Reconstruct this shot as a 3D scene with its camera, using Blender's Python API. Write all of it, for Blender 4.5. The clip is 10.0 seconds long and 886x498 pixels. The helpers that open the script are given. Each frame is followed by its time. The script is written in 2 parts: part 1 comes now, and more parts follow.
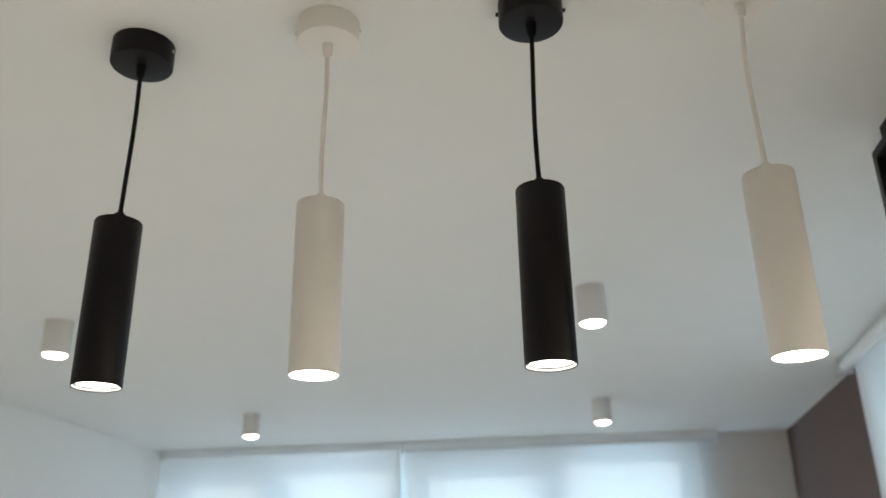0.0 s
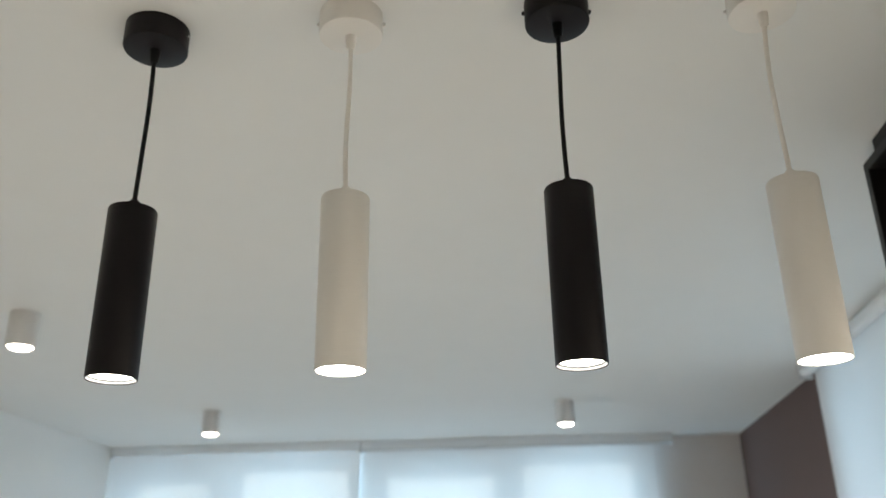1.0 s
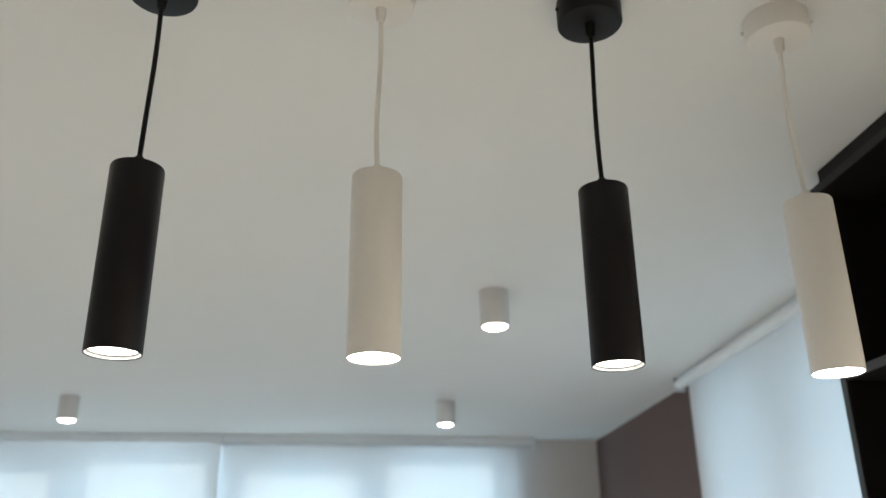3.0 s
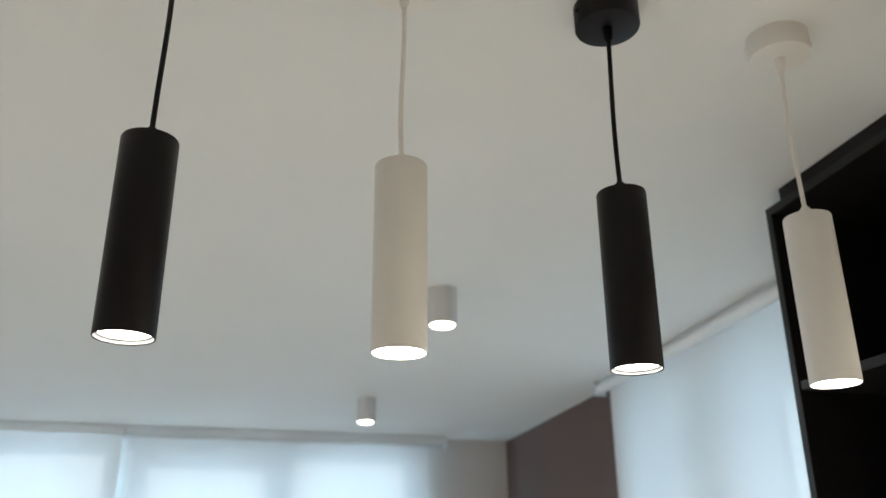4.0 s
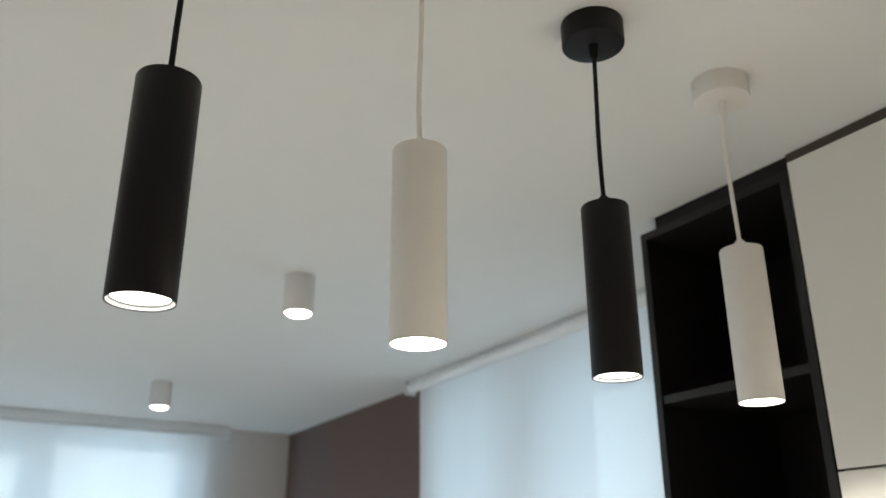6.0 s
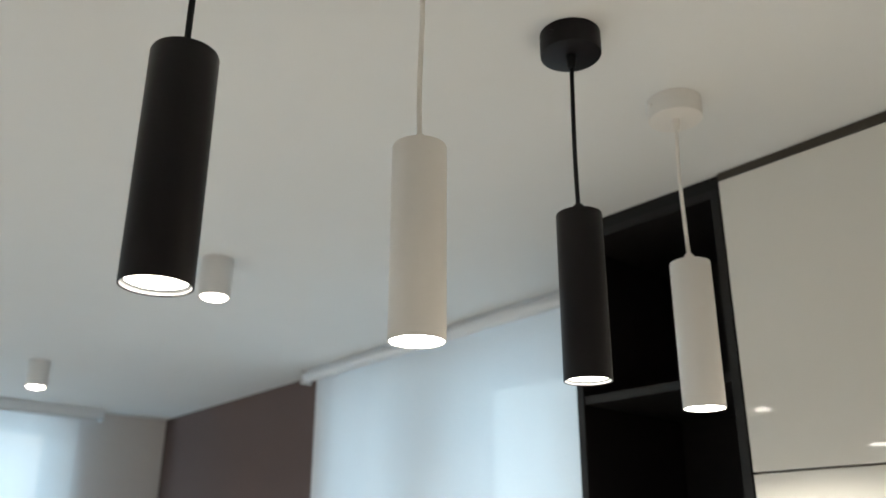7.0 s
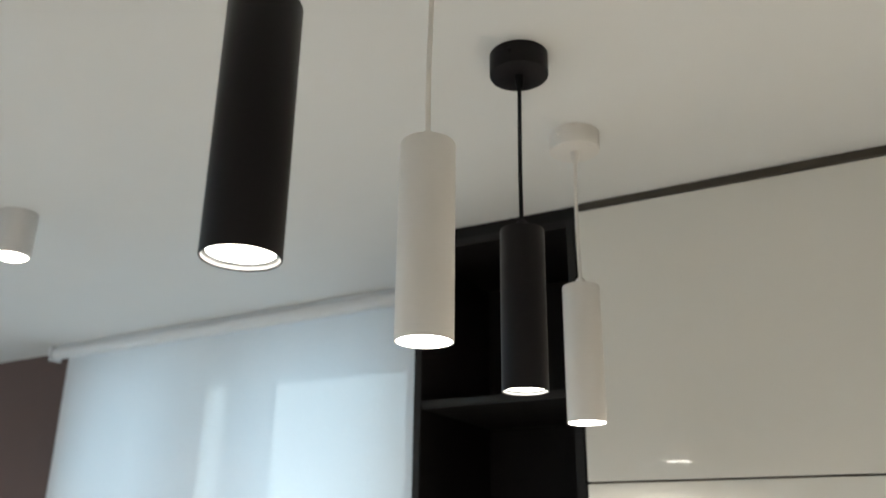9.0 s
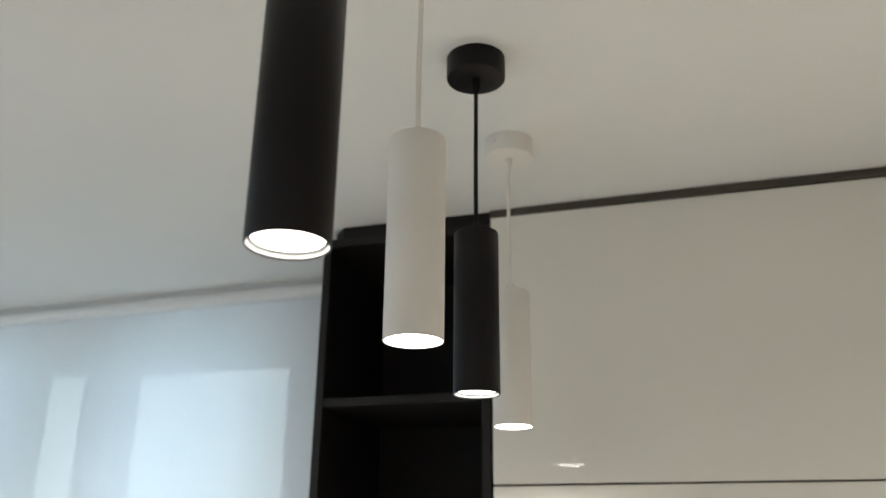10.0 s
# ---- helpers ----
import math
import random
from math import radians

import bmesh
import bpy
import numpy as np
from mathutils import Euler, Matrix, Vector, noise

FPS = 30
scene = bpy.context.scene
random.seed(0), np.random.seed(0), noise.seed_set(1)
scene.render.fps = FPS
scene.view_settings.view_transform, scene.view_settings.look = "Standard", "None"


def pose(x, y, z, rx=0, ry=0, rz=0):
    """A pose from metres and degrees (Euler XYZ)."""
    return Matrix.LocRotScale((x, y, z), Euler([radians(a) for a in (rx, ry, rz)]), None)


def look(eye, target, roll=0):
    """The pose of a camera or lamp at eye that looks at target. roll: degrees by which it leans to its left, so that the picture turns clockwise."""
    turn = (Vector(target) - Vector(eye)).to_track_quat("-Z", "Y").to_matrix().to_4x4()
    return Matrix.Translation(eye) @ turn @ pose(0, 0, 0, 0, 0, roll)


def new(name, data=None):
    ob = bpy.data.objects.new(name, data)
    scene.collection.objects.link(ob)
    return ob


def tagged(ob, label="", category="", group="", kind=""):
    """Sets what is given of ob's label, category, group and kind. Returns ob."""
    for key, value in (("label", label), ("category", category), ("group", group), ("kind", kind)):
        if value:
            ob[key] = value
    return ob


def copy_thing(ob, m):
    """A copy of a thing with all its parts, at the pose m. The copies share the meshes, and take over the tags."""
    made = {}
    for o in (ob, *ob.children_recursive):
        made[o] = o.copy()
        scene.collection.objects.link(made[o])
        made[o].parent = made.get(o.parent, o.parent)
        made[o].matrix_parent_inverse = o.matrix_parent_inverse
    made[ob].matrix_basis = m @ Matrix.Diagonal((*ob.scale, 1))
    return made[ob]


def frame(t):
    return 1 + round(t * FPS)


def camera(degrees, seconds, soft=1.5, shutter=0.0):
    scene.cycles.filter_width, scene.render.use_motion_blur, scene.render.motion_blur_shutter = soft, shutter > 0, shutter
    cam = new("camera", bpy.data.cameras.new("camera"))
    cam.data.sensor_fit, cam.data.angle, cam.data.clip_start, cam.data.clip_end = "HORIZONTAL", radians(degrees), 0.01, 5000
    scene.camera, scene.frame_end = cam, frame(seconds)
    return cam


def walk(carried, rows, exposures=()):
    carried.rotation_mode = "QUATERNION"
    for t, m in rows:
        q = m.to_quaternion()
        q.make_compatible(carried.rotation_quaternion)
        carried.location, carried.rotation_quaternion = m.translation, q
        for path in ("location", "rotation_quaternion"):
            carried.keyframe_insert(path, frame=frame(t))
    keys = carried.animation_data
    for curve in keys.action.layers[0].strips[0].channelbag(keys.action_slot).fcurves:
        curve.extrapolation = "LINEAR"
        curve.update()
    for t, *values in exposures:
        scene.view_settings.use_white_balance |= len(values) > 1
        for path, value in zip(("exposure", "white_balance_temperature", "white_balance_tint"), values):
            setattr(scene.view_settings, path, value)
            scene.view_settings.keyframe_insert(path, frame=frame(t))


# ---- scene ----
cam = camera(55.8, 10.0)
PATH = [
    (0, (0.009, 0.024, 1.767), (-0.241, 1.866, 2.504), -1.0),
    (0.5, (-0.044, 0.022, 1.767), (-0.242, 1.87, 2.504), -1.0),
    (1, (-0.109, 0.02, 1.766), (-0.231, 1.876, 2.503), -1.0),
    (1.5, (-0.177, 0.024, 1.765), (-0.212, 1.883, 2.501), -1.1),
    (2, (-0.244, 0.035, 1.768), (-0.185, 1.895, 2.5), -0.9),
    (2.5, (-0.308, 0.052, 1.768), (-0.155, 1.907, 2.501), -0.8),
    (4, (-0.545, 0.132, 1.777), (-0.045, 1.928, 2.501), -0.4),
    (4.5, (-0.627, 0.177, 1.777), (0.006, 1.929, 2.505), -0.4),
    (5, (-0.7, 0.212, 1.776), (0.061, 1.913, 2.502), -0.3),
    (5.5, (-0.77, 0.256, 1.779), (0.127, 1.891, 2.501), -0.3),
    (7, (-0.965, 0.388, 1.792), (0.305, 1.77, 2.483), 0.2),
    (7.5, (-1.026, 0.463, 1.796), (0.366, 1.723, 2.484), 0.2),
    (8, (-1.083, 0.533, 1.796), (0.415, 1.666, 2.483), 0.5),
    (8.5, (-1.131, 0.603, 1.795), (0.458, 1.604, 2.482), 0.8),
    (9, (-1.176, 0.679, 1.797), (0.502, 1.522, 2.487), 0.7),
    (9.5, (-1.206, 0.761, 1.801), (0.545, 1.436, 2.492), 0.7),
    (10, (-1.227, 0.851, 1.8), (0.584, 1.342, 2.492), 0.6),
]
walk(cam, [(t, look(eye, target, roll)) for t, eye, target, roll in PATH])

cam.data.dof.use_dof = True
cam.data.dof.focus_distance = 1.05
cam.data.dof.aperture_fstop = 5.0

# ---- light ----
SKY_FAR, SKY_SIDE = 100.0, 42.0      # watts of the overcast sky outside the two windows
LAMP_GLOW = 24.0
PENDANT_WATTS, SPOT_WATTS = 50.0, 27.0
scene.view_settings.exposure = 0.0

world = bpy.data.worlds.new("overcast_sky")
scene.world = world
world.use_nodes = True
wn = world.node_tree.nodes
sky = wn.new("ShaderNodeTexSky")
sky.sky_type = "NISHITA"
sky.sun_disc = False
sky.sun_elevation = radians(35)
sky.sun_rotation = radians(140)
world.node_tree.links.new(sky.outputs[0], wn["Background"].inputs[0])
wn["Background"].inputs[1].default_value = 0.1

# ---- plan (metres) ----
CEIL = 2.62
FAR_Y, LEFT_X, SIDE_X, BACK_Y = 5.64, -2.705, 1.36, -2.6
FACE_X, RUN_TURN = 0.678, -1.95                 # front edge and turn of the cabinet run
NICHE = (1.250, 1.697)         # y-range of the open shelf unit
WIN_FAR = (-2.665, 0.87)        # x-range of the far window opening
WIN_SIDE = (1.95, 3.585)       # y-range of the side window opening
SIDE_TURN, SIDE_DEEP = -3.2, 0.62   # the side wall is out of square and thick
SILL, HEAD = 0.90, 2.54
PENDANTS = [(-0.650, 1.137, "black"), (-0.325, 1.130, "white"), (0.002, 1.129, "black"), (0.320, 1.132, "white")]
# The last two stand behind the camera, unseen, added to light cabinets and ceiling.
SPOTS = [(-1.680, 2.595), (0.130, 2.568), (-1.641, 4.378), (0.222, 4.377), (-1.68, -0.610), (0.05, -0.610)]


# ---- materials ----
def material(name, color, rough=0.5, metal=0.0, spec=0.5, grain=0.0, scale=40.0, blotch=0.0, bump=0.0, bump_scale=200.0, coat=0.0):
    m = bpy.data.materials.new(name)
    m.use_nodes = True
    nt = m.node_tree
    b = nt.nodes["Principled BSDF"]
    b.inputs["Roughness"].default_value = rough
    b.inputs["Metallic"].default_value = metal
    b.inputs["Specular IOR Level"].default_value = spec
    b.inputs["Coat Weight"].default_value = coat
    b.inputs["Coat Roughness"].default_value = 0.04
    b.inputs["Base Color"].default_value = (*color, 1)
    tc = nt.nodes.new("ShaderNodeTexCoord")
    if grain or blotch:
        fine = nt.nodes.new("ShaderNodeTexNoise")
        fine.inputs["Scale"].default_value = scale
        fine.inputs["Detail"].default_value = 4
        wide = nt.nodes.new("ShaderNodeTexNoise")
        wide.inputs["Scale"].default_value = 1.7
        wide.inputs["Detail"].default_value = 3
        nt.links.new(tc.outputs["Object"], fine.inputs["Vector"])
        nt.links.new(tc.outputs["Object"], wide.inputs["Vector"])
        r1 = nt.nodes.new("ShaderNodeMapRange")
        r1.inputs["To Min"].default_value, r1.inputs["To Max"].default_value = 1 - grain, 1 + grain
        r2 = nt.nodes.new("ShaderNodeMapRange")
        r2.inputs["To Min"].default_value, r2.inputs["To Max"].default_value = 1 - blotch, 1 + blotch
        nt.links.new(fine.outputs[0], r1.inputs["Value"])
        nt.links.new(wide.outputs[0], r2.inputs["Value"])
        mul = nt.nodes.new("ShaderNodeMath")
        mul.operation = "MULTIPLY"
        nt.links.new(r1.outputs[0], mul.inputs[0])
        nt.links.new(r2.outputs[0], mul.inputs[1])
        sc = nt.nodes.new("ShaderNodeVectorMath")
        sc.operation = "SCALE"
        sc.inputs[0].default_value = color
        nt.links.new(mul.outputs[0], sc.inputs["Scale"])
        nt.links.new(sc.outputs[0], b.inputs["Base Color"])
    if bump:
        n = nt.nodes.new("ShaderNodeTexNoise")
        n.inputs["Scale"].default_value = bump_scale
        n.inputs["Detail"].default_value = 3
        nt.links.new(tc.outputs["Object"], n.inputs["Vector"])
        bp = nt.nodes.new("ShaderNodeBump")
        bp.inputs["Strength"].default_value = bump
        bp.inputs["Distance"].default_value = 0.002
        nt.links.new(n.outputs[0], bp.inputs["Height"])
        nt.links.new(bp.outputs[0], b.inputs["Normal"])
    return m


def glowing(name, color, strength):
    m = bpy.data.materials.new(name)
    m.use_nodes = True
    nt = m.node_tree
    nt.nodes.remove(nt.nodes["Principled BSDF"])
    e = nt.nodes.new("ShaderNodeEmission")
    e.inputs[0].default_value = (*color, 1)
    e.inputs[1].default_value = strength
    nt.links.new(e.outputs[0], nt.nodes["Material Output"].inputs[0])
    return m


def blind_fabric(name, scatter, straight, tint):
    """A thin screen weave: part of the light scatters through, a little passes straight."""
    m = bpy.data.materials.new(name)
    m.use_nodes = True
    nt = m.node_tree
    nt.nodes.remove(nt.nodes["Principled BSDF"])
    tc = nt.nodes.new("ShaderNodeTexCoord")
    weave = nt.nodes.new("ShaderNodeTexNoise")
    weave.inputs["Scale"].default_value = 260
    wide = nt.nodes.new("ShaderNodeTexNoise")
    wide.inputs["Scale"].default_value = 2.2
    mapping = nt.nodes.new("ShaderNodeMapping")
    mapping.inputs["Scale"].default_value = (1.0, 1.0, 0.15)
    nt.links.new(tc.outputs["Object"], weave.inputs["Vector"])
    nt.links.new(tc.outputs["Object"], mapping.inputs["Vector"])
    nt.links.new(mapping.outputs[0], wide.inputs["Vector"])
    add = nt.nodes.new("ShaderNodeMath")
    add.operation = "ADD"
    nt.links.new(weave.outputs[0], add.inputs[0])
    nt.links.new(wide.outputs[0], add.inputs[1])
    tone = nt.nodes.new("ShaderNodeMapRange")
    tone.inputs["From Min"].default_value, tone.inputs["From Max"].default_value = 0.5, 1.5
    tone.inputs["To Min"].default_value, tone.inputs["To Max"].default_value = 0.88, 1.0
    nt.links.new(add.outputs[0], tone.inputs["Value"])
    sc = nt.nodes.new("ShaderNodeVectorMath")
    sc.operation = "SCALE"
    sc.inputs[0].default_value = (0.85, 0.825, 0.81)
    nt.links.new(tone.outputs[0], sc.inputs["Scale"])
    dif = nt.nodes.new("ShaderNodeBsdfDiffuse")
    tra = nt.nodes.new("ShaderNodeBsdfTranslucent")
    see = nt.nodes.new("ShaderNodeBsdfTransparent")
    see.inputs[0].default_value = (*tint, 1)
    nt.links.new(sc.outputs[0], dif.inputs[0])
    nt.links.new(sc.outputs[0], tra.inputs[0])
    a = nt.nodes.new("ShaderNodeMixShader")
    a.inputs[0].default_value = scatter
    nt.links.new(dif.outputs[0], a.inputs[1])
    nt.links.new(tra.outputs[0], a.inputs[2])
    b = nt.nodes.new("ShaderNodeMixShader")
    b.inputs[0].default_value = straight
    nt.links.new(a.outputs[0], b.inputs[1])
    nt.links.new(see.outputs[0], b.inputs[2])
    nt.links.new(b.outputs[0], nt.nodes["Material Output"].inputs[0])
    return m


def pane_glass():
    m = bpy.data.materials.new("window_glass")
    m.use_nodes = True
    nt = m.node_tree
    nt.nodes.remove(nt.nodes["Principled BSDF"])
    g = nt.nodes.new("ShaderNodeBsdfGlass")
    g.inputs["Color"].default_value = (0.96, 0.985, 0.98, 1)
    g.inputs["Roughness"].default_value = 0.0
    g.inputs["IOR"].default_value = 1.45
    nt.links.new(g.outputs[0], nt.nodes["Material Output"].inputs[0])
    return m


CEILING_PAINT = material("matt_ceiling_paint", (0.79, 0.785, 0.77), 0.9, spec=0.2, grain=0.012, scale=9, blotch=0.02, bump=0.05, bump_scale=160)
WALL_PAINT = material("pale_wall_paint", (0.83, 0.83, 0.82), 0.85, spec=0.25, grain=0.015, scale=20, blotch=0.03, bump=0.08)
WEST_PAINT = material("white_wall_paint", (0.90, 0.90, 0.89), 0.85, spec=0.25, grain=0.012, scale=20, blotch=0.02, bump=0.08)
PIER_PAINT = material("greige_wall_paint", (0.72, 0.67, 0.645), 0.85, spec=0.25, grain=0.02, scale=20, blotch=0.04, bump=0.08)
BROWN_PAINT = material("dark_taupe_paint", (0.138, 0.092, 0.082), 0.8, spec=0.25, grain=0.03, scale=24, blotch=0.06, bump=0.1)
FLOOR_WOOD = material("oiled_oak_floor", (0.50, 0.485, 0.455), 0.45, grain=0.12, scale=6, blotch=0.1)
BLACK_METAL = material("black_powder_coat", (0.0070, 0.0052, 0.0062), 0.42, spec=0.2, grain=0.12, scale=120, bump=0.12, bump_scale=900)
WHITE_METAL = material("white_powder_coat", (0.79, 0.755, 0.715), 0.5, spec=0.45, grain=0.012, scale=120, blotch=0.02, bump=0.1, bump_scale=900)
BLACK_CORD = material("black_cord_sheath", (0.004, 0.004, 0.0042), 0.5, spec=0.2)
WHITE_CORD = material("white_cord_sheath", (0.80, 0.76, 0.715), 0.5, grain=0.03, scale=80)
GREY_METAL = material("pale_grey_powder_coat", (0.70, 0.685, 0.675), 0.55, spec=0.4, grain=0.015, scale=120, bump=0.1, bump_scale=900)
STEEL = material("screw_steel", (0.55, 0.55, 0.55), 0.25, metal=1.0)
REFLECTOR = material("white_reflector", (0.88, 0.88, 0.87), 0.5)
GASKET = material("dark_gasket", (0.03, 0.03, 0.03), 0.6)
PENDANT_GLOW = glowing("warm_white_lens", (1.0, 0.95, 0.86), 0.95 * LAMP_GLOW)
SUNK_GLOW = glowing("sunk_warm_white_lens", (1.0, 0.95, 0.86), 0.52 * LAMP_GLOW)
SPOT_GLOW = glowing("neutral_white_lens", (1.0, 0.92, 0.80), LAMP_GLOW)
GLOSS_WHITE = material("gloss_white_lacquer", (0.80, 0.772, 0.716), 0.025, spec=0.5, grain=0.004, scale=15, blotch=0.012)
BLACK_BOARD = material("black_laminate", (0.0115, 0.0100, 0.0100), 0.55, spec=0.2, grain=0.1, scale=60, blotch=0.15)
BLACK_EDGE = material("dark_grey_edge_band", (0.0105, 0.0098, 0.0098), 0.45, spec=0.32, grain=0.08, scale=60)
# Brown that stands for the shade in the gap over the cabinets.
GAP_SHADE = material("gap_shade_brown", (0.070, 0.060, 0.049), 0.7, spec=0.3, grain=0.05, scale=30)
CARCASS = material("grey_carcass_board", (0.30, 0.27, 0.23), 0.6, grain=0.03)
PVC = material("white_pvc", (0.80, 0.82, 0.83), 0.35, grain=0.01, blotch=0.02)
RUBBER = material("grey_seal", (0.12, 0.12, 0.12), 0.7)
TUBE = material("white_roller_tube", (0.86, 0.86, 0.86), 0.5, grain=0.02, scale=60)
RAIL = material("pale_rail", (0.90, 0.91, 0.92), 0.45)
BRACKET = material("grey_bracket", (0.68, 0.685, 0.69), 0.45)
FASCIA = material("white_fascia", (0.88, 0.91, 0.94), 0.35)
# Grey for the shade line below the fascia.
SHADE_LINE = material("shade_line_grey", (0.60, 0.61, 0.62), 0.5)
FABRIC = blind_fabric("screen_fabric", 0.165, 0.066, (1.0, 0.60, 0.41))
# Copy of the same weave, its transmission set for the side window's light.
FABRIC_SIDE = blind_fabric("side_lit_screen_fabric", 0.200, 0.060, (1.0, 0.74, 0.60))
GLASS = pane_glass()


# ---- mesh helpers ----
def thing(name, m, label="", category="", group="", kind=""):
    ob = new(name)
    ob.matrix_world = m
    return tagged(ob, label, category, group, kind)


def mesh_of(name, bm, mat):
    bmesh.ops.recalc_face_normals(bm, faces=bm.faces)
    me = bpy.data.meshes.new(name)
    round_shape = any(f.smooth for f in bm.faces)
    bm.to_mesh(me)
    bm.free()
    me.materials.append(mat)
    if round_shape:
        me.set_sharp_from_angle(angle=radians(40))
    return me


def part(name, bm, mat, parent, label="", m=None):
    ob = new(name, mesh_of(name, bm, mat))
    ob.parent = parent
    if m is not None:
        ob.matrix_local = m
    return tagged(ob, label)


def structure(name, bm, mat, label, category):
    return tagged(new(name, mesh_of(name, bm, mat)), label, category, "", "structure")


def box(bm, lo, hi, bevel=0.0):
    made = bmesh.ops.create_cube(bm, size=1.0, matrix=Matrix.Translation([(a + b) / 2 for a, b in zip(lo, hi)]) @ Matrix.Diagonal([b - a for a, b in zip(lo, hi)] + [1]))
    if bevel:
        edges = list({e for v in made["verts"] for e in v.link_edges})
        bmesh.ops.bevel(bm, geom=edges, offset=bevel, segments=2, affect="EDGES", profile=0.5)
    return bm


def boxes(*pairs, bevel=0.0):
    bm = bmesh.new()
    for lo, hi in pairs:
        box(bm, lo, hi, bevel)
    return bm


def lathe(profile, segments=64, closed=False):
    """Turns a profile of (radius, height) about the z axis."""
    bm = bmesh.new()
    rings = []
    for r, z in profile:
        if r < 1e-6:
            rings.append([bm.verts.new((0, 0, z))])
        else:
            rings.append([bm.verts.new((r * math.cos(2 * math.pi * i / segments), r * math.sin(2 * math.pi * i / segments), z)) for i in range(segments)])
    pairs = list(zip(rings, rings[1:])) + ([(rings[-1], rings[0])] if closed else [])
    for a, b in pairs:
        for i in range(segments):
            j = (i + 1) % segments
            if len(a) == 1 and len(b) == 1:
                continue
            if len(a) == 1:
                bm.faces.new((a[0], b[j], b[i]))
            elif len(b) == 1:
                bm.faces.new((a[i], a[j], b[0]))
            else:
                bm.faces.new((a[i], a[j], b[j], b[i]))
    for f in bm.faces:
        f.smooth = True
    return bm


def tube(points, radius, segments=14):
    """A round cord along smooth points."""
    bm = bmesh.new()
    rings = []
    for k, p in enumerate(points):
        d = (Vector(points[min(k + 1, len(points) - 1)]) - Vector(points[max(k - 1, 0)])).normalized()
        u = d.cross(Vector((0, 1, 0))).normalized()
        v = d.cross(u)
        rings.append([bm.verts.new(Vector(p) + radius * (math.cos(2 * math.pi * i / segments) * u + math.sin(2 * math.pi * i / segments) * v)) for i in range(segments)])
    for a, b in zip(rings, rings[1:]):
        for i in range(segments):
            bm.faces.new((a[i], a[(i + 1) % segments], b[(i + 1) % segments], b[i]))
    bm.faces.new(rings[0])
    bm.faces.new(rings[-1])
    for f in bm.faces:
        f.smooth = True
    return bm


# ---- the shell of the room ----
structure("floor", boxes(((LEFT_X - 0.2, BACK_Y - 0.2, -0.12), (SIDE_X + 0.9, FAR_Y + 0.4, 0.0))), FLOOR_WOOD, "light oiled oak floor of the room", "floor")


def prism(foot, low, high):
    """An upright solid over a footprint."""
    bm = bmesh.new()
    a = [bm.verts.new((x, y, low)) for x, y in foot]
    b = [bm.verts.new((x, y, high)) for x, y in foot]
    bm.faces.new(a)
    bm.faces.new(b)
    for i in range(len(foot)):
        j = (i + 1) % len(foot)
        bm.faces.new((a[i], a[j], b[j], b[i]))
    return bm


structure("ceiling", boxes(((LEFT_X - 0.2, BACK_Y - 0.2, CEIL), (SIDE_X + 0.9, FAR_Y + 0.4, CEIL + 0.2))), CEILING_PAINT, "smooth matt off-white painted ceiling", "ceiling")
structure("wall_west", boxes(((LEFT_X - 0.2, BACK_Y - 0.2, 0), (LEFT_X, FAR_Y + 0.4, CEIL))), WEST_PAINT, "plain pale painted wall", "wall")
structure("wall_south", boxes(((LEFT_X, BACK_Y - 0.2, 0), (SIDE_X + 0.4, BACK_Y, CEIL))), WALL_PAINT, "plain pale painted wall", "wall")
structure("wall_north", boxes(
    ((LEFT_X, FAR_Y, 0), (WIN_FAR[0], FAR_Y + 0.36, CEIL)),
    ((WIN_FAR[1], FAR_Y, 0), (SIDE_X + 0.85, FAR_Y + 0.36, CEIL)),
    ((WIN_FAR[0], FAR_Y, 0), (WIN_FAR[1], FAR_Y + 0.36, SILL)),
    ((WIN_FAR[0], FAR_Y, HEAD), (WIN_FAR[1], FAR_Y + 0.36, CEIL))), PIER_PAINT, "greige painted wall around the wide window", "wall")
# the side wall, with y along it and x outwards from its inner face at the far jamb of its window
SIDE_WALL = pose(SIDE_X - 0.008, WIN_SIDE[1], 0, 0, 0, SIDE_TURN)
NEAR_JAMB = WIN_SIDE[0] - WIN_SIDE[1]
wall_east = structure("wall_east", boxes(
    ((0, -6.2, 0), (SIDE_DEEP, NEAR_JAMB, CEIL)),
    ((0, NEAR_JAMB, 0), (SIDE_DEEP, 0, SILL)),
    ((0, NEAR_JAMB, HEAD), (SIDE_DEEP, 0, CEIL))), WALL_PAINT, "pale painted wall around the side window", "wall")
wall_east.matrix_world = SIDE_WALL

# the accent wall between the side window and the corner, a little out of square
structure("wall_accent", prism([(1.306, WIN_SIDE[1]), (1.428, FAR_Y), (2.05, FAR_Y), (1.972, WIN_SIDE[1] + 0.036)], 0, CEIL), BROWN_PAINT, "dark taupe brown painted accent wall", "wall")


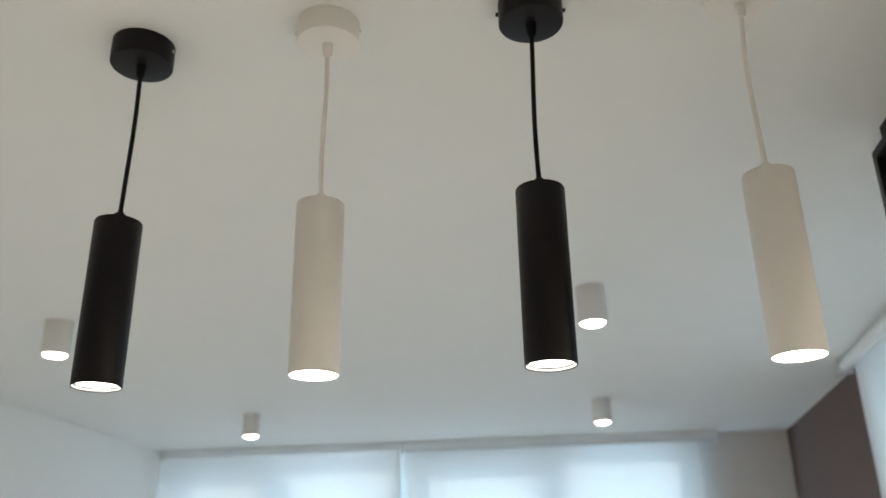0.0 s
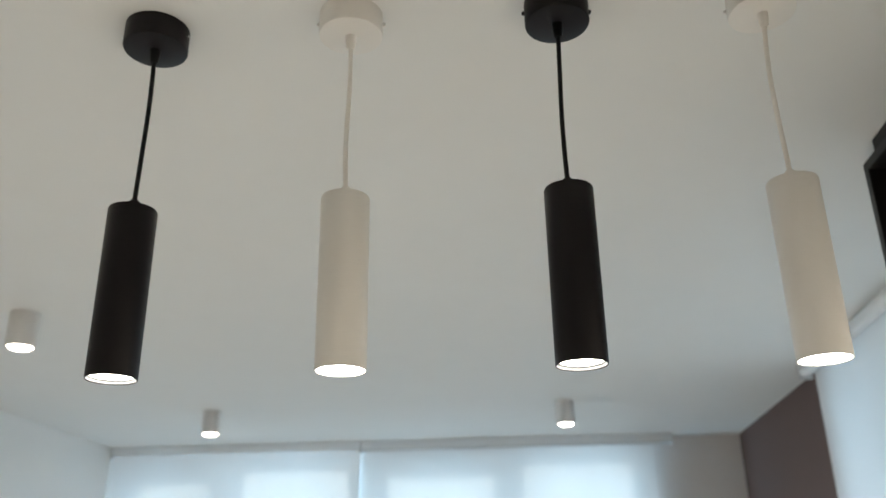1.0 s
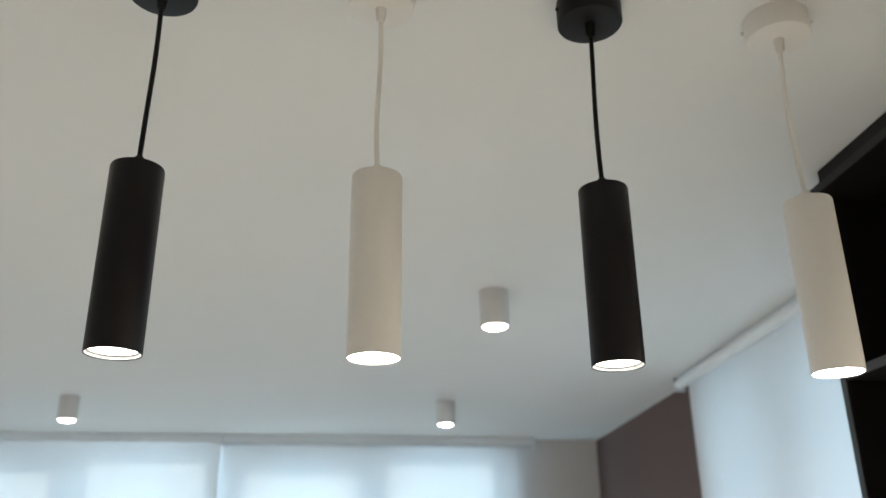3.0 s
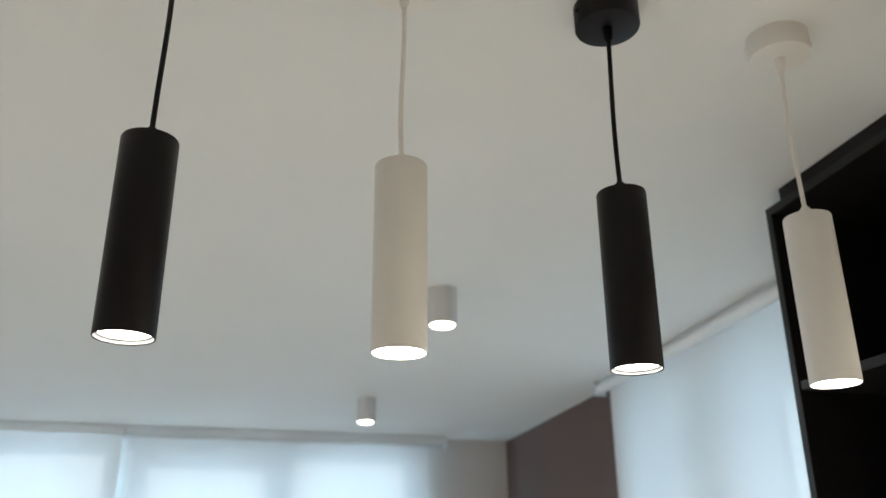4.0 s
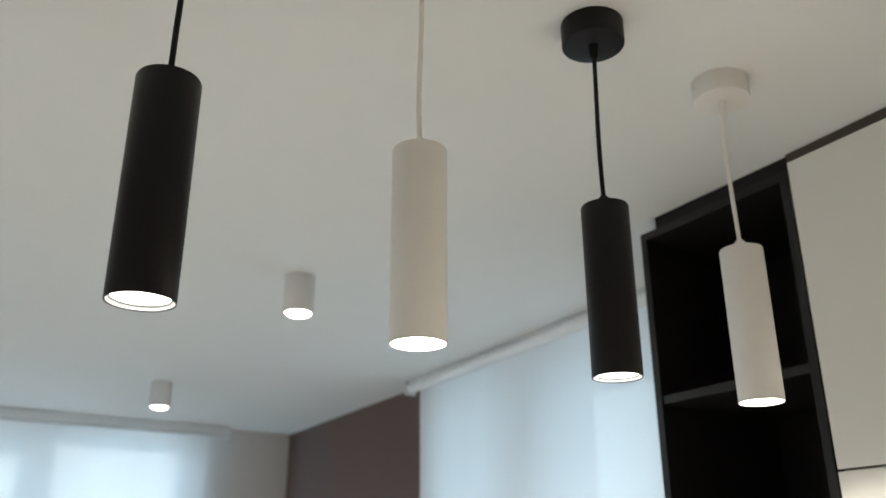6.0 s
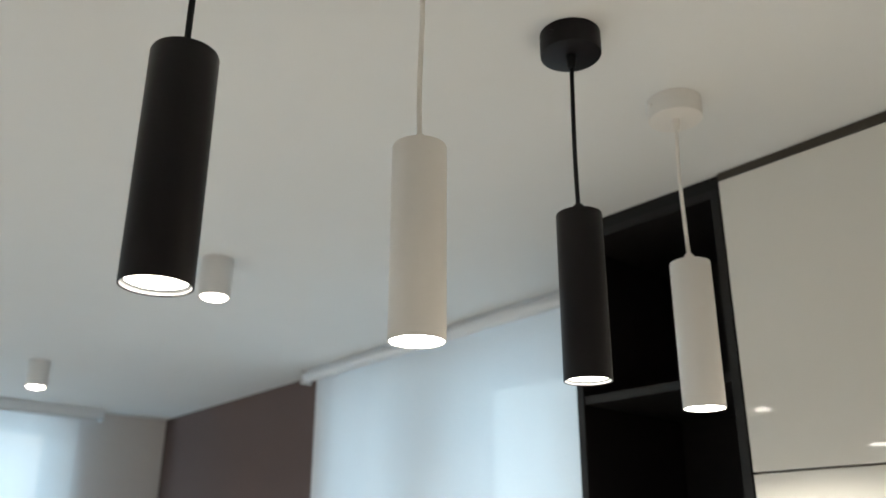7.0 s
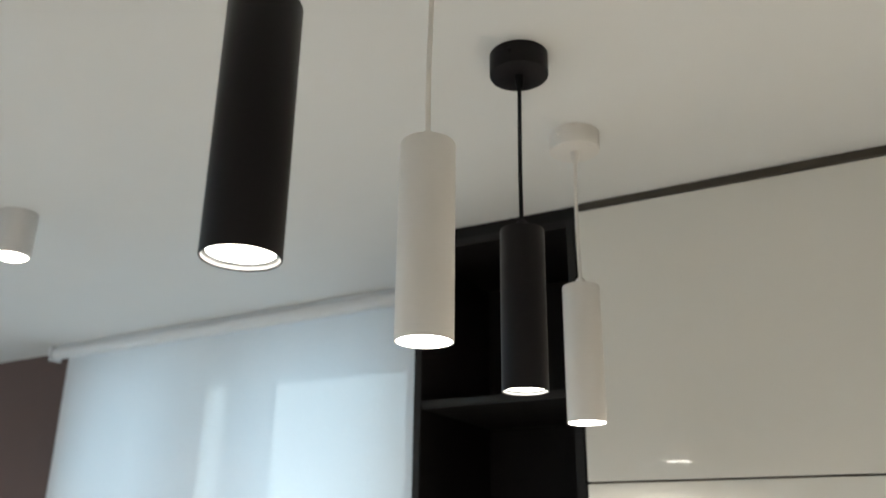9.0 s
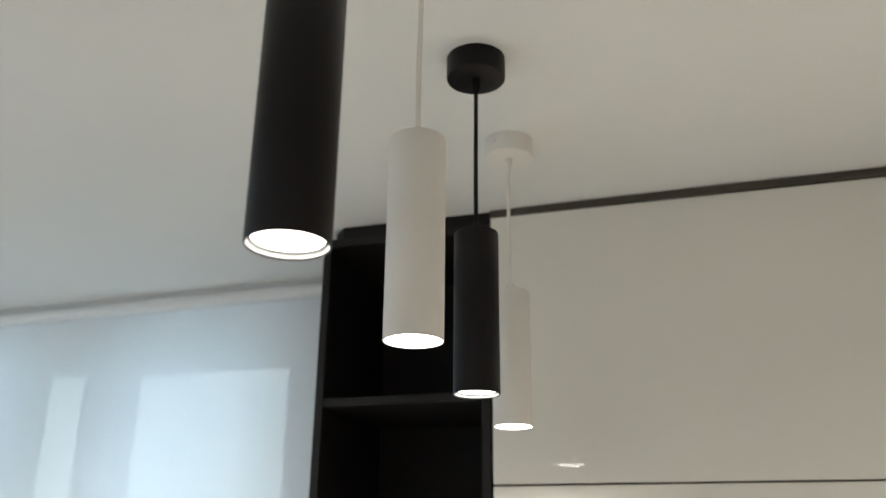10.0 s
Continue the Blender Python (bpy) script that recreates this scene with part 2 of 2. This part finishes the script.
# ---- windows, built with x along the wall and y towards outdoors ----
def window(name, m, width, cells, label):
    """cells: (left, right, top of the glass, opens) of each light, from the opening's left edge."""
    win = thing(name, m, label, "window", "", "structure")
    ft, f = 0.035, 0.055
    low = SILL + f + 0.075
    part("window_frame", boxes(
        ((0, 0, SILL), (cells[0][0] - ft, 0.075, HEAD)), ((cells[-1][1] + ft, 0, SILL), (width, 0.075, HEAD)),
        ((cells[0][0] - ft, 0, SILL), (cells[-1][1] + ft, 0.075, low - ft)), ((cells[0][0] - ft, 0, 2.525), (cells[-1][1] + ft, 0.075, HEAD))), PVC, win, "white plastic outer frame")
    for (a, b, top, opens), after in zip(cells, cells[1:] + [None]):
        if after:
            part("mullion", boxes(((b + ft, 0.004, low - ft), (after[0] - ft, 0.071, 2.525))), PVC, win)
        if top + ft < 2.524:
            part("head_rail", boxes(((a - ft, 0.004, top + ft), (b + ft, 0.071, 2.525))), PVC, win)
        sash = part("sash" if opens else "bead_frame", boxes(
            ((a - ft, -0.012, low - ft), (a, 0.055, top + ft)), ((b, -0.012, low - ft), (b + ft, 0.055, top + ft)),
            ((a, -0.012, low - ft), (b, 0.055, low)), ((a, -0.012, top), (b, 0.055, top + ft))), PVC, win)
        part("seal", boxes(((a, 0.016, low), (a + 0.005, 0.05, top)), ((b - 0.005, 0.016, low), (b, 0.05, top)), ((a + 0.005, 0.016, top - 0.005), (b - 0.005, 0.05, top))), RUBBER, sash)
        pane = part("pane", boxes(((a + 0.005, 0.028, low), (b - 0.005, 0.034, top - 0.005))), GLASS, sash)
        pane.visible_shadow = False
    part("window_sill", boxes(((-0.0, -0.17, SILL - 0.03), (width, -0.012, SILL - 0.001)), bevel=0.004), PVC, win)
    return win


W0 = WIN_FAR[0]
window("window_1", pose(W0, FAR_Y + 0.145, 0), WIN_FAR[1] - W0, [
    (0.060, -2.105 - W0, 2.410, True), (-1.892 - W0, -1.152 - W0, 2.480, False),
    (-0.897 - W0, -0.170 - W0, 2.412, True), (0.015 - W0, 0.757 - W0, 2.480, False)], "wide four-light white plastic window behind blinds")
window("window_2", SIDE_WALL @ pose(0.12, 0, 0, 0, 0, -90), -NEAR_JAMB, [
    (0.075, 0.630, 2.455, False), (0.835, 1.483, 2.429, True)], "white plastic two-light side window behind a blind")


def sky_lamp(name, m, width, height, watts):
    """The overcast sky's light in a window's opening."""
    d = bpy.data.lights.new(name, "AREA")
    d.shape, d.size, d.size_y, d.energy, d.color = "RECTANGLE", width, height, watts, (0.48, 0.77, 1.01)
    ob = new(name, d)
    ob.matrix_world = m
    return ob


sky_lamp("far_window_daylight", look(((WIN_FAR[0] + WIN_FAR[1]) / 2, FAR_Y + 0.34, 1.72), ((WIN_FAR[0] + WIN_FAR[1]) / 2, 0, 1.72)), WIN_FAR[1] - WIN_FAR[0], 1.63, SKY_FAR)
sky_lamp("side_window_daylight", SIDE_WALL @ look((SIDE_DEEP + 0.03, NEAR_JAMB / 2, 1.72), (0, NEAR_JAMB / 2, 1.72)), -NEAR_JAMB + 0.06, 1.66, SKY_SIDE)


# ---- roller blinds ----
def roller_blind(m, width, sheet, label, group, weave, side=1, radius=0.024, fascia=0):
    """Rolled tube at the ceiling; the sheet (from, to along the tube) hangs from its outer (1) or room (-1) side."""
    drop = radius + (0.011 if fascia else 0.009)
    rb = thing("roller_blind", m, label, "roller blind", group)
    roll = lathe([(0, 0.012), (radius - 0.002, 0.012), (radius, 0.015), (radius, width - 0.015), (radius - 0.002, width - 0.012), (0, width - 0.012)], 40)
    part("roller_tube", roll, TUBE, rb, "white rolled fabric tube", pose(0, 0, -drop, 0, 90, 0))
    a, b = sheet
    bm = bmesh.new()
    rows, cols = 24, 40
    grid = []
    for i in range(rows + 1):
        z = -drop - i / rows * 1.62
        wave = 0.0025 * min(1.0, i / 5)
        grid.append([bm.verts.new((a + (b - a) * j / cols, side * (radius + 0.001) + wave * math.sin(j * 0.55 + 0.9 * math.sin(i * 0.13)), z)) for j in range(cols + 1)])
    for r, s in zip(grid, grid[1:]):
        for j in range(cols):
            bm.faces.new((r[j], r[j + 1], s[j + 1], s[j])).smooth = True
    part("fabric", bm, weave, rb, "pale translucent screen fabric")
    part("bottom_bar", boxes(((a, side * radius - 0.007, -1.685), (b, side * radius + 0.007, -1.655)), bevel=0.003), TUBE, rb)
    # Added rail, blocks daylight leaking between tube and ceiling.
    part("gap_rail", boxes(((0.015, -radius if side < 0 else -0.006, -0.0065), (width - 0.015, 0.016, 0.0))), RAIL, rb, "pale rail closing the light gap above the tube")
    if fascia:
        front = part("fascia", boxes(((0.0, -radius - 0.010, -2 * radius - 0.006), (width, -radius - 0.006, -0.001)), bevel=0.001), FASCIA, rb, "pale front fascia")
        # Grey strip drawn where the underside's shade shows.
        if fascia > 1:
            part("shade_strip", boxes(((0.001, -radius - 0.012, -2 * radius - 0.017), (width - 0.001, -radius - 0.001, -2 * radius - 0.0065)), bevel=0.002), SHADE_LINE, front, "grey strip drawn for the shade line under the fascia")
    for x in (0.0, width - 0.014):
        part("bracket", boxes(((x, -radius - 0.004, -drop - radius - 0.009), (x + 0.014, radius + 0.004, 0.0)), bevel=0.003), BRACKET, rb)
    return rb


BY = 5.545
roller_blind(pose(-2.700, BY, CEIL), 1.667, (-0.0042, 1.667), "pale lowered roller blind on the wide window", "roller blinds", FABRIC, -1, 0.024, 1)
roller_blind(pose(-1.026, BY, CEIL), 2.0, (-0.0075, 1.885), "pale lowered roller blind on the wide window", "roller blinds", FABRIC, 1, 0.024, 2)
roller_blind(pose(1.222, 3.730, CEIL, 0, 0, -90.8 + SIDE_TURN), 2.02, (0.062, 1.995), "pale lowered roller blind beside the black shelf", "roller blinds", FABRIC_SIDE)


# ---- cabinet run ----
RUN = pose(FACE_X, NICHE[0], 0, 0, 0, RUN_TURN)
DOORS = pose(FACE_X - 0.004, NICHE[0], 0, 0, 0, RUN_TURN)     # the white columns stand a little proud


def shelf_unit():
    """Open black unit with one visible shelf; x runs into the wall, y along the run."""
    y0, y1 = NICHE
    su = thing("open_shelf_unit", RUN, "tall open black shelf unit with empty compartments", "shelf unit")
    w, t, top, depth = y1 - y0, 0.021, 2.586, 0.52
    part("side_panel", boxes(((0.002, 0, 0.08), (depth, t, top)), bevel=0.001), BLACK_BOARD, su)
    part("side_panel", boxes(((0.002, w - t, 0.08), (depth, w, top)), bevel=0.001), BLACK_BOARD, su)
    part("top_panel", boxes(((0.002, t, top - t), (depth, w - t, top)), bevel=0.001), BLACK_BOARD, su)
    part("back_panel", boxes(((depth - 0.11, t, 0.08), (depth - 0.10, w - t, top - t))), BLACK_BOARD, su)
    for z in (2.145, 1.70, 1.27, 0.84, 0.40):
        sh = part("shelf", boxes(((0.006, t + 0.0005, z), (depth - 0.112, w - t - 0.0005, z + t)), bevel=0.001), BLACK_BOARD, su)
        part("edge_band", boxes(((0.0035, t + 0.001, z + 0.0008), (0.006, w - t - 0.001, z + t - 0.0008))), BLACK_EDGE, sh, "dark grey edge band")
    for lo, hi in ((0, t), (w - t, w)):
        part("edge_band", boxes(((0, lo + 0.0006, 0.08), (0.002, hi - 0.0006, top - 0.0008))), BLACK_EDGE, su, "dark grey edge band")
    part("edge_band", boxes(((0, t, top - t + 0.0006), (0.002, w - t, top - 0.0008))), BLACK_EDGE, su, "dark grey edge band")
    part("plinth", boxes(((0.05, 0, 0), (0.07, w, 0.08))), BLACK_BOARD, su)
    return su


shelf_unit()


def wall_cabinet(along, width):
    """White cabinet column: lift-up door above, tall door below, a shadow joint between."""
    wc = thing("tall_cabinet", DOORS @ pose(0, -along - width, 0), "handleless gloss white tall cabinet reaching the ceiling", "cabinet", "gloss white cabinets")
    part("body", boxes(((0.022, 0.001, 0.08), (0.50, width - 0.001, 2.593)), bevel=0.001), CARCASS, wc)
    part("upper_door", boxes(((0, 0.002, 1.9545), (0.019, width - 0.002, 2.598)), bevel=0.0012), GLOSS_WHITE, wc, "gloss white upper door")
    part("lower_door", boxes(((0, 0.002, 0.1), (0.019, width - 0.002, 1.9500)), bevel=0.0012), GLOSS_WHITE, wc, "gloss white lower door")
    part("plinth", boxes(((0.05, 0, 0), (0.07, width, 0.08))), CARCASS, wc)
    return wc


wall_cabinet(0.004, 1.22)
wall_cabinet(1.226, 1.22)
W = NICHE[1] - NICHE[0]
# Dark solids take the place of shade in the open gap below the ceiling.
for foot, low, paint, words in (
        ([(-0.014, -2.45), (-0.010, -0.55), (-0.001, -0.004), (0.45, -0.004), (0.45, -2.45)], 2.600, GAP_SHADE, "dark brown strip standing in for the shaded gap above the white cabinets"),
        ([(0.008, -0.003), (0.008, W - 0.050), (0.05, W - 0.012), (0.45, W - 0.012), (0.45, -0.003)], 2.588, BLACK_BOARD, "black strip standing in for the shaded gap above the shelf unit")):
    trim = structure("trim", prism(foot, low, CEIL - 0.001), paint, words, "trim")
    trim.matrix_world = RUN


# ---- pendant lamps ----
def pendant(x, y, colour, sway, bottom, length, off, turn, shiny):
    """Cylinder lamp on a cord; origin at the ceiling."""
    dark = colour == "black"
    metal, sheath = (BLACK_METAL, BLACK_CORD) if dark else (WHITE_METAL, WHITE_CORD)
    label = ("matt black" if dark else "matt white") + " cylinder pendant lamp, lit, hanging on a " + ("black" if dark else "white") + " cord"
    pl = thing("pendant_lamp", pose(x, y, CEIL), label, "pendant lamp", "row of pendant lamps")
    r, h = 0.0508, 0.041
    can = part("canopy", lathe([(0, 0), (r, 0), (r, -h + 0.0025), (r - 0.0008, -h + 0.0007), (r - 0.0028, -h), (0.006, -h), (0, -h)]), metal, pl, "", pose(off, 0, 0))
    for side in (1, -1):
        screw = lathe([(0, 0.0035), (0.0022, 0.0035), (0.0034, 0.0022), (0.0034, -0.002), (0, -0.002)], 16)
        part("screw", screw, STEEL if dark and shiny and side > 0 else metal, can, "small set screw", pose(0, 0, 0, 0, 0, turn) @ pose(side * (r + 0.0008), 0, -0.018, 0, 90 * side, 0))
    part("strain_relief", lathe([(0, -h + 0.001), (0.0085, -h + 0.001), (0.0085, -h - 0.004), (0.0075, -h - 0.014), (0.0058, -h - 0.024), (0.0, -h - 0.024)], 24), sheath, pl, "", pose(off, 0, 0))
    top, R = bottom + length, 0.0357
    pts = []
    n = 26
    for k in range(n + 1):
        u = k / n
        z = -h - 0.02 + u * (top + 0.008 + h + 0.02)
        bow = math.sin(math.pi * u)
        kink = math.sin(2 * math.pi * u)
        pts.append((off * (1 - u) + sway[0] * bow + sway[1] * kink, sway[2] * bow, z))
    part("cord", tube(pts, 0.0036), sheath, pl)
    part("cord_grip", lathe([(0, top + 0.0175), (0.0045, top + 0.0175), (0.0058, top + 0.0168), (0.0066, top + 0.0145), (0.0086, top + 0.0135), (0.0090, top + 0.012), (0.0090, top - 0.001), (0, top - 0.001)], 24), metal, pl)
    wall = 0.0018 if dark else 0.0019
    part("body", lathe([(0, top), (R - 0.003, top), (R - 0.0009, top - 0.0009), (R, top - 0.003), (R, bottom + 0.0006), (R - 0.0005, bottom), (R - wall, bottom + 0.0003), (R - wall, bottom + 0.03), (0, bottom + 0.03)], 96), metal, pl)
    dome = 0.0008 if dark else 0.0026
    deep = 0.0056 if dark else 0.0008
    ring_in = 0.0316 if dark else 0.0336
    part("trim_ring", lathe([(R - wall - 0.0002, bottom + 0.0012), (R - wall - 0.0002, bottom + deep + 0.004), (ring_in - 0.002, bottom + deep + 0.004), (ring_in, bottom + deep)], 96, closed=True), REFLECTOR, pl, "white inner reflector ring")
    if dark:
        part("lens_gasket", lathe([(ring_in + 0.0002, bottom + deep + 0.0002), (ring_in + 0.0002, bottom + deep + 0.002), (ring_in - 0.0017, bottom + deep + 0.002), (ring_in - 0.0017, bottom + deep - 0.0014)], 96, closed=True), GASKET, pl, "thin dark seal around the lens")
    part("lens", lathe([(0, bottom + deep - dome), (ring_in * 0.6, bottom + deep - 0.64 * dome), (ring_in - (0.0018 if dark else 0.0002), bottom + deep + 0.0004), (ring_in - (0.0018 if dark else 0.0002), bottom + deep + 0.003), (0, bottom + deep + 0.003)], 64), SUNK_GLOW if dark else PENDANT_GLOW, pl, "glowing warm white lens")
    return pl


TURNS = [0, 5, 3, -24]
OFFSETS = [0.002, 0.001, 0.003, 0.003]
DROPS = [-0.586, -0.5865, -0.5895, -0.592]
LENGTHS = [0.2591, 0.2610, 0.2615, 0.2615]
SWAYS = [(0.001, 0.0006, 0.002), (-0.001, 0.0015, 0.0), (-0.0022, 0.0005, 0.0), (-0.0042, -0.0008, 0.001)]
for k, (px, py, colour) in enumerate(PENDANTS):
    pendant(px, py, colour, SWAYS[k], DROPS[k], LENGTHS[k], OFFSETS[k], TURNS[k], k == 0)


# ---- surface downlights ----
def downlight(x, y):
    dl = thing("surface_downlight", pose(x, y, CEIL), "short white cylinder downlight, lit, fixed to the ceiling", "downlight", "surface downlights")
    r, h = 0.0475, 0.118
    edge = r - 0.0090
    dome = [(edge * math.sin(a * math.pi / 16), -h + 0.003 - 0.013 * math.cos(a * math.pi / 16)) for a in range(9)] + [(edge, -h + 0.01), (0, -h + 0.01)]
    part("housing", lathe([(0, 0), (r, 0), (r, -h + 0.002), (r - 0.001, -h + 0.0006), (r - 0.003, -h), (r - 0.0084, -h + 0.0008), (r - 0.0084, -h + 0.02), (0, -h + 0.02)], 64), GREY_METAL, dl)
    part("lens", lathe(dome, 48), SPOT_GLOW, dl, "glowing white domed lens")
    return dl


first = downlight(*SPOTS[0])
# Copies include the unseen pair added behind the camera.
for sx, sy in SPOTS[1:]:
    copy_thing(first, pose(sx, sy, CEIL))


# ---- the beams of the lamps ----
def beam(name, x, y, z, watts, color):
    d = bpy.data.lights.new(name, "SPOT")
    d.energy, d.color, d.spot_size, d.spot_blend, d.shadow_soft_size = watts, color, radians(160), 0.75, 0.012
    new(name, d).matrix_world = pose(x, y, z)


for (px, py, colour), drop in zip(PENDANTS, DROPS):
    beam("pendant_beam", px, py, CEIL + drop - 0.004, PENDANT_WATTS, (1.0, 0.93, 0.815))
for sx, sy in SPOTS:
    near = sy < 0           # the added unseen pair, warmed and weighted to brighten the cabinet side
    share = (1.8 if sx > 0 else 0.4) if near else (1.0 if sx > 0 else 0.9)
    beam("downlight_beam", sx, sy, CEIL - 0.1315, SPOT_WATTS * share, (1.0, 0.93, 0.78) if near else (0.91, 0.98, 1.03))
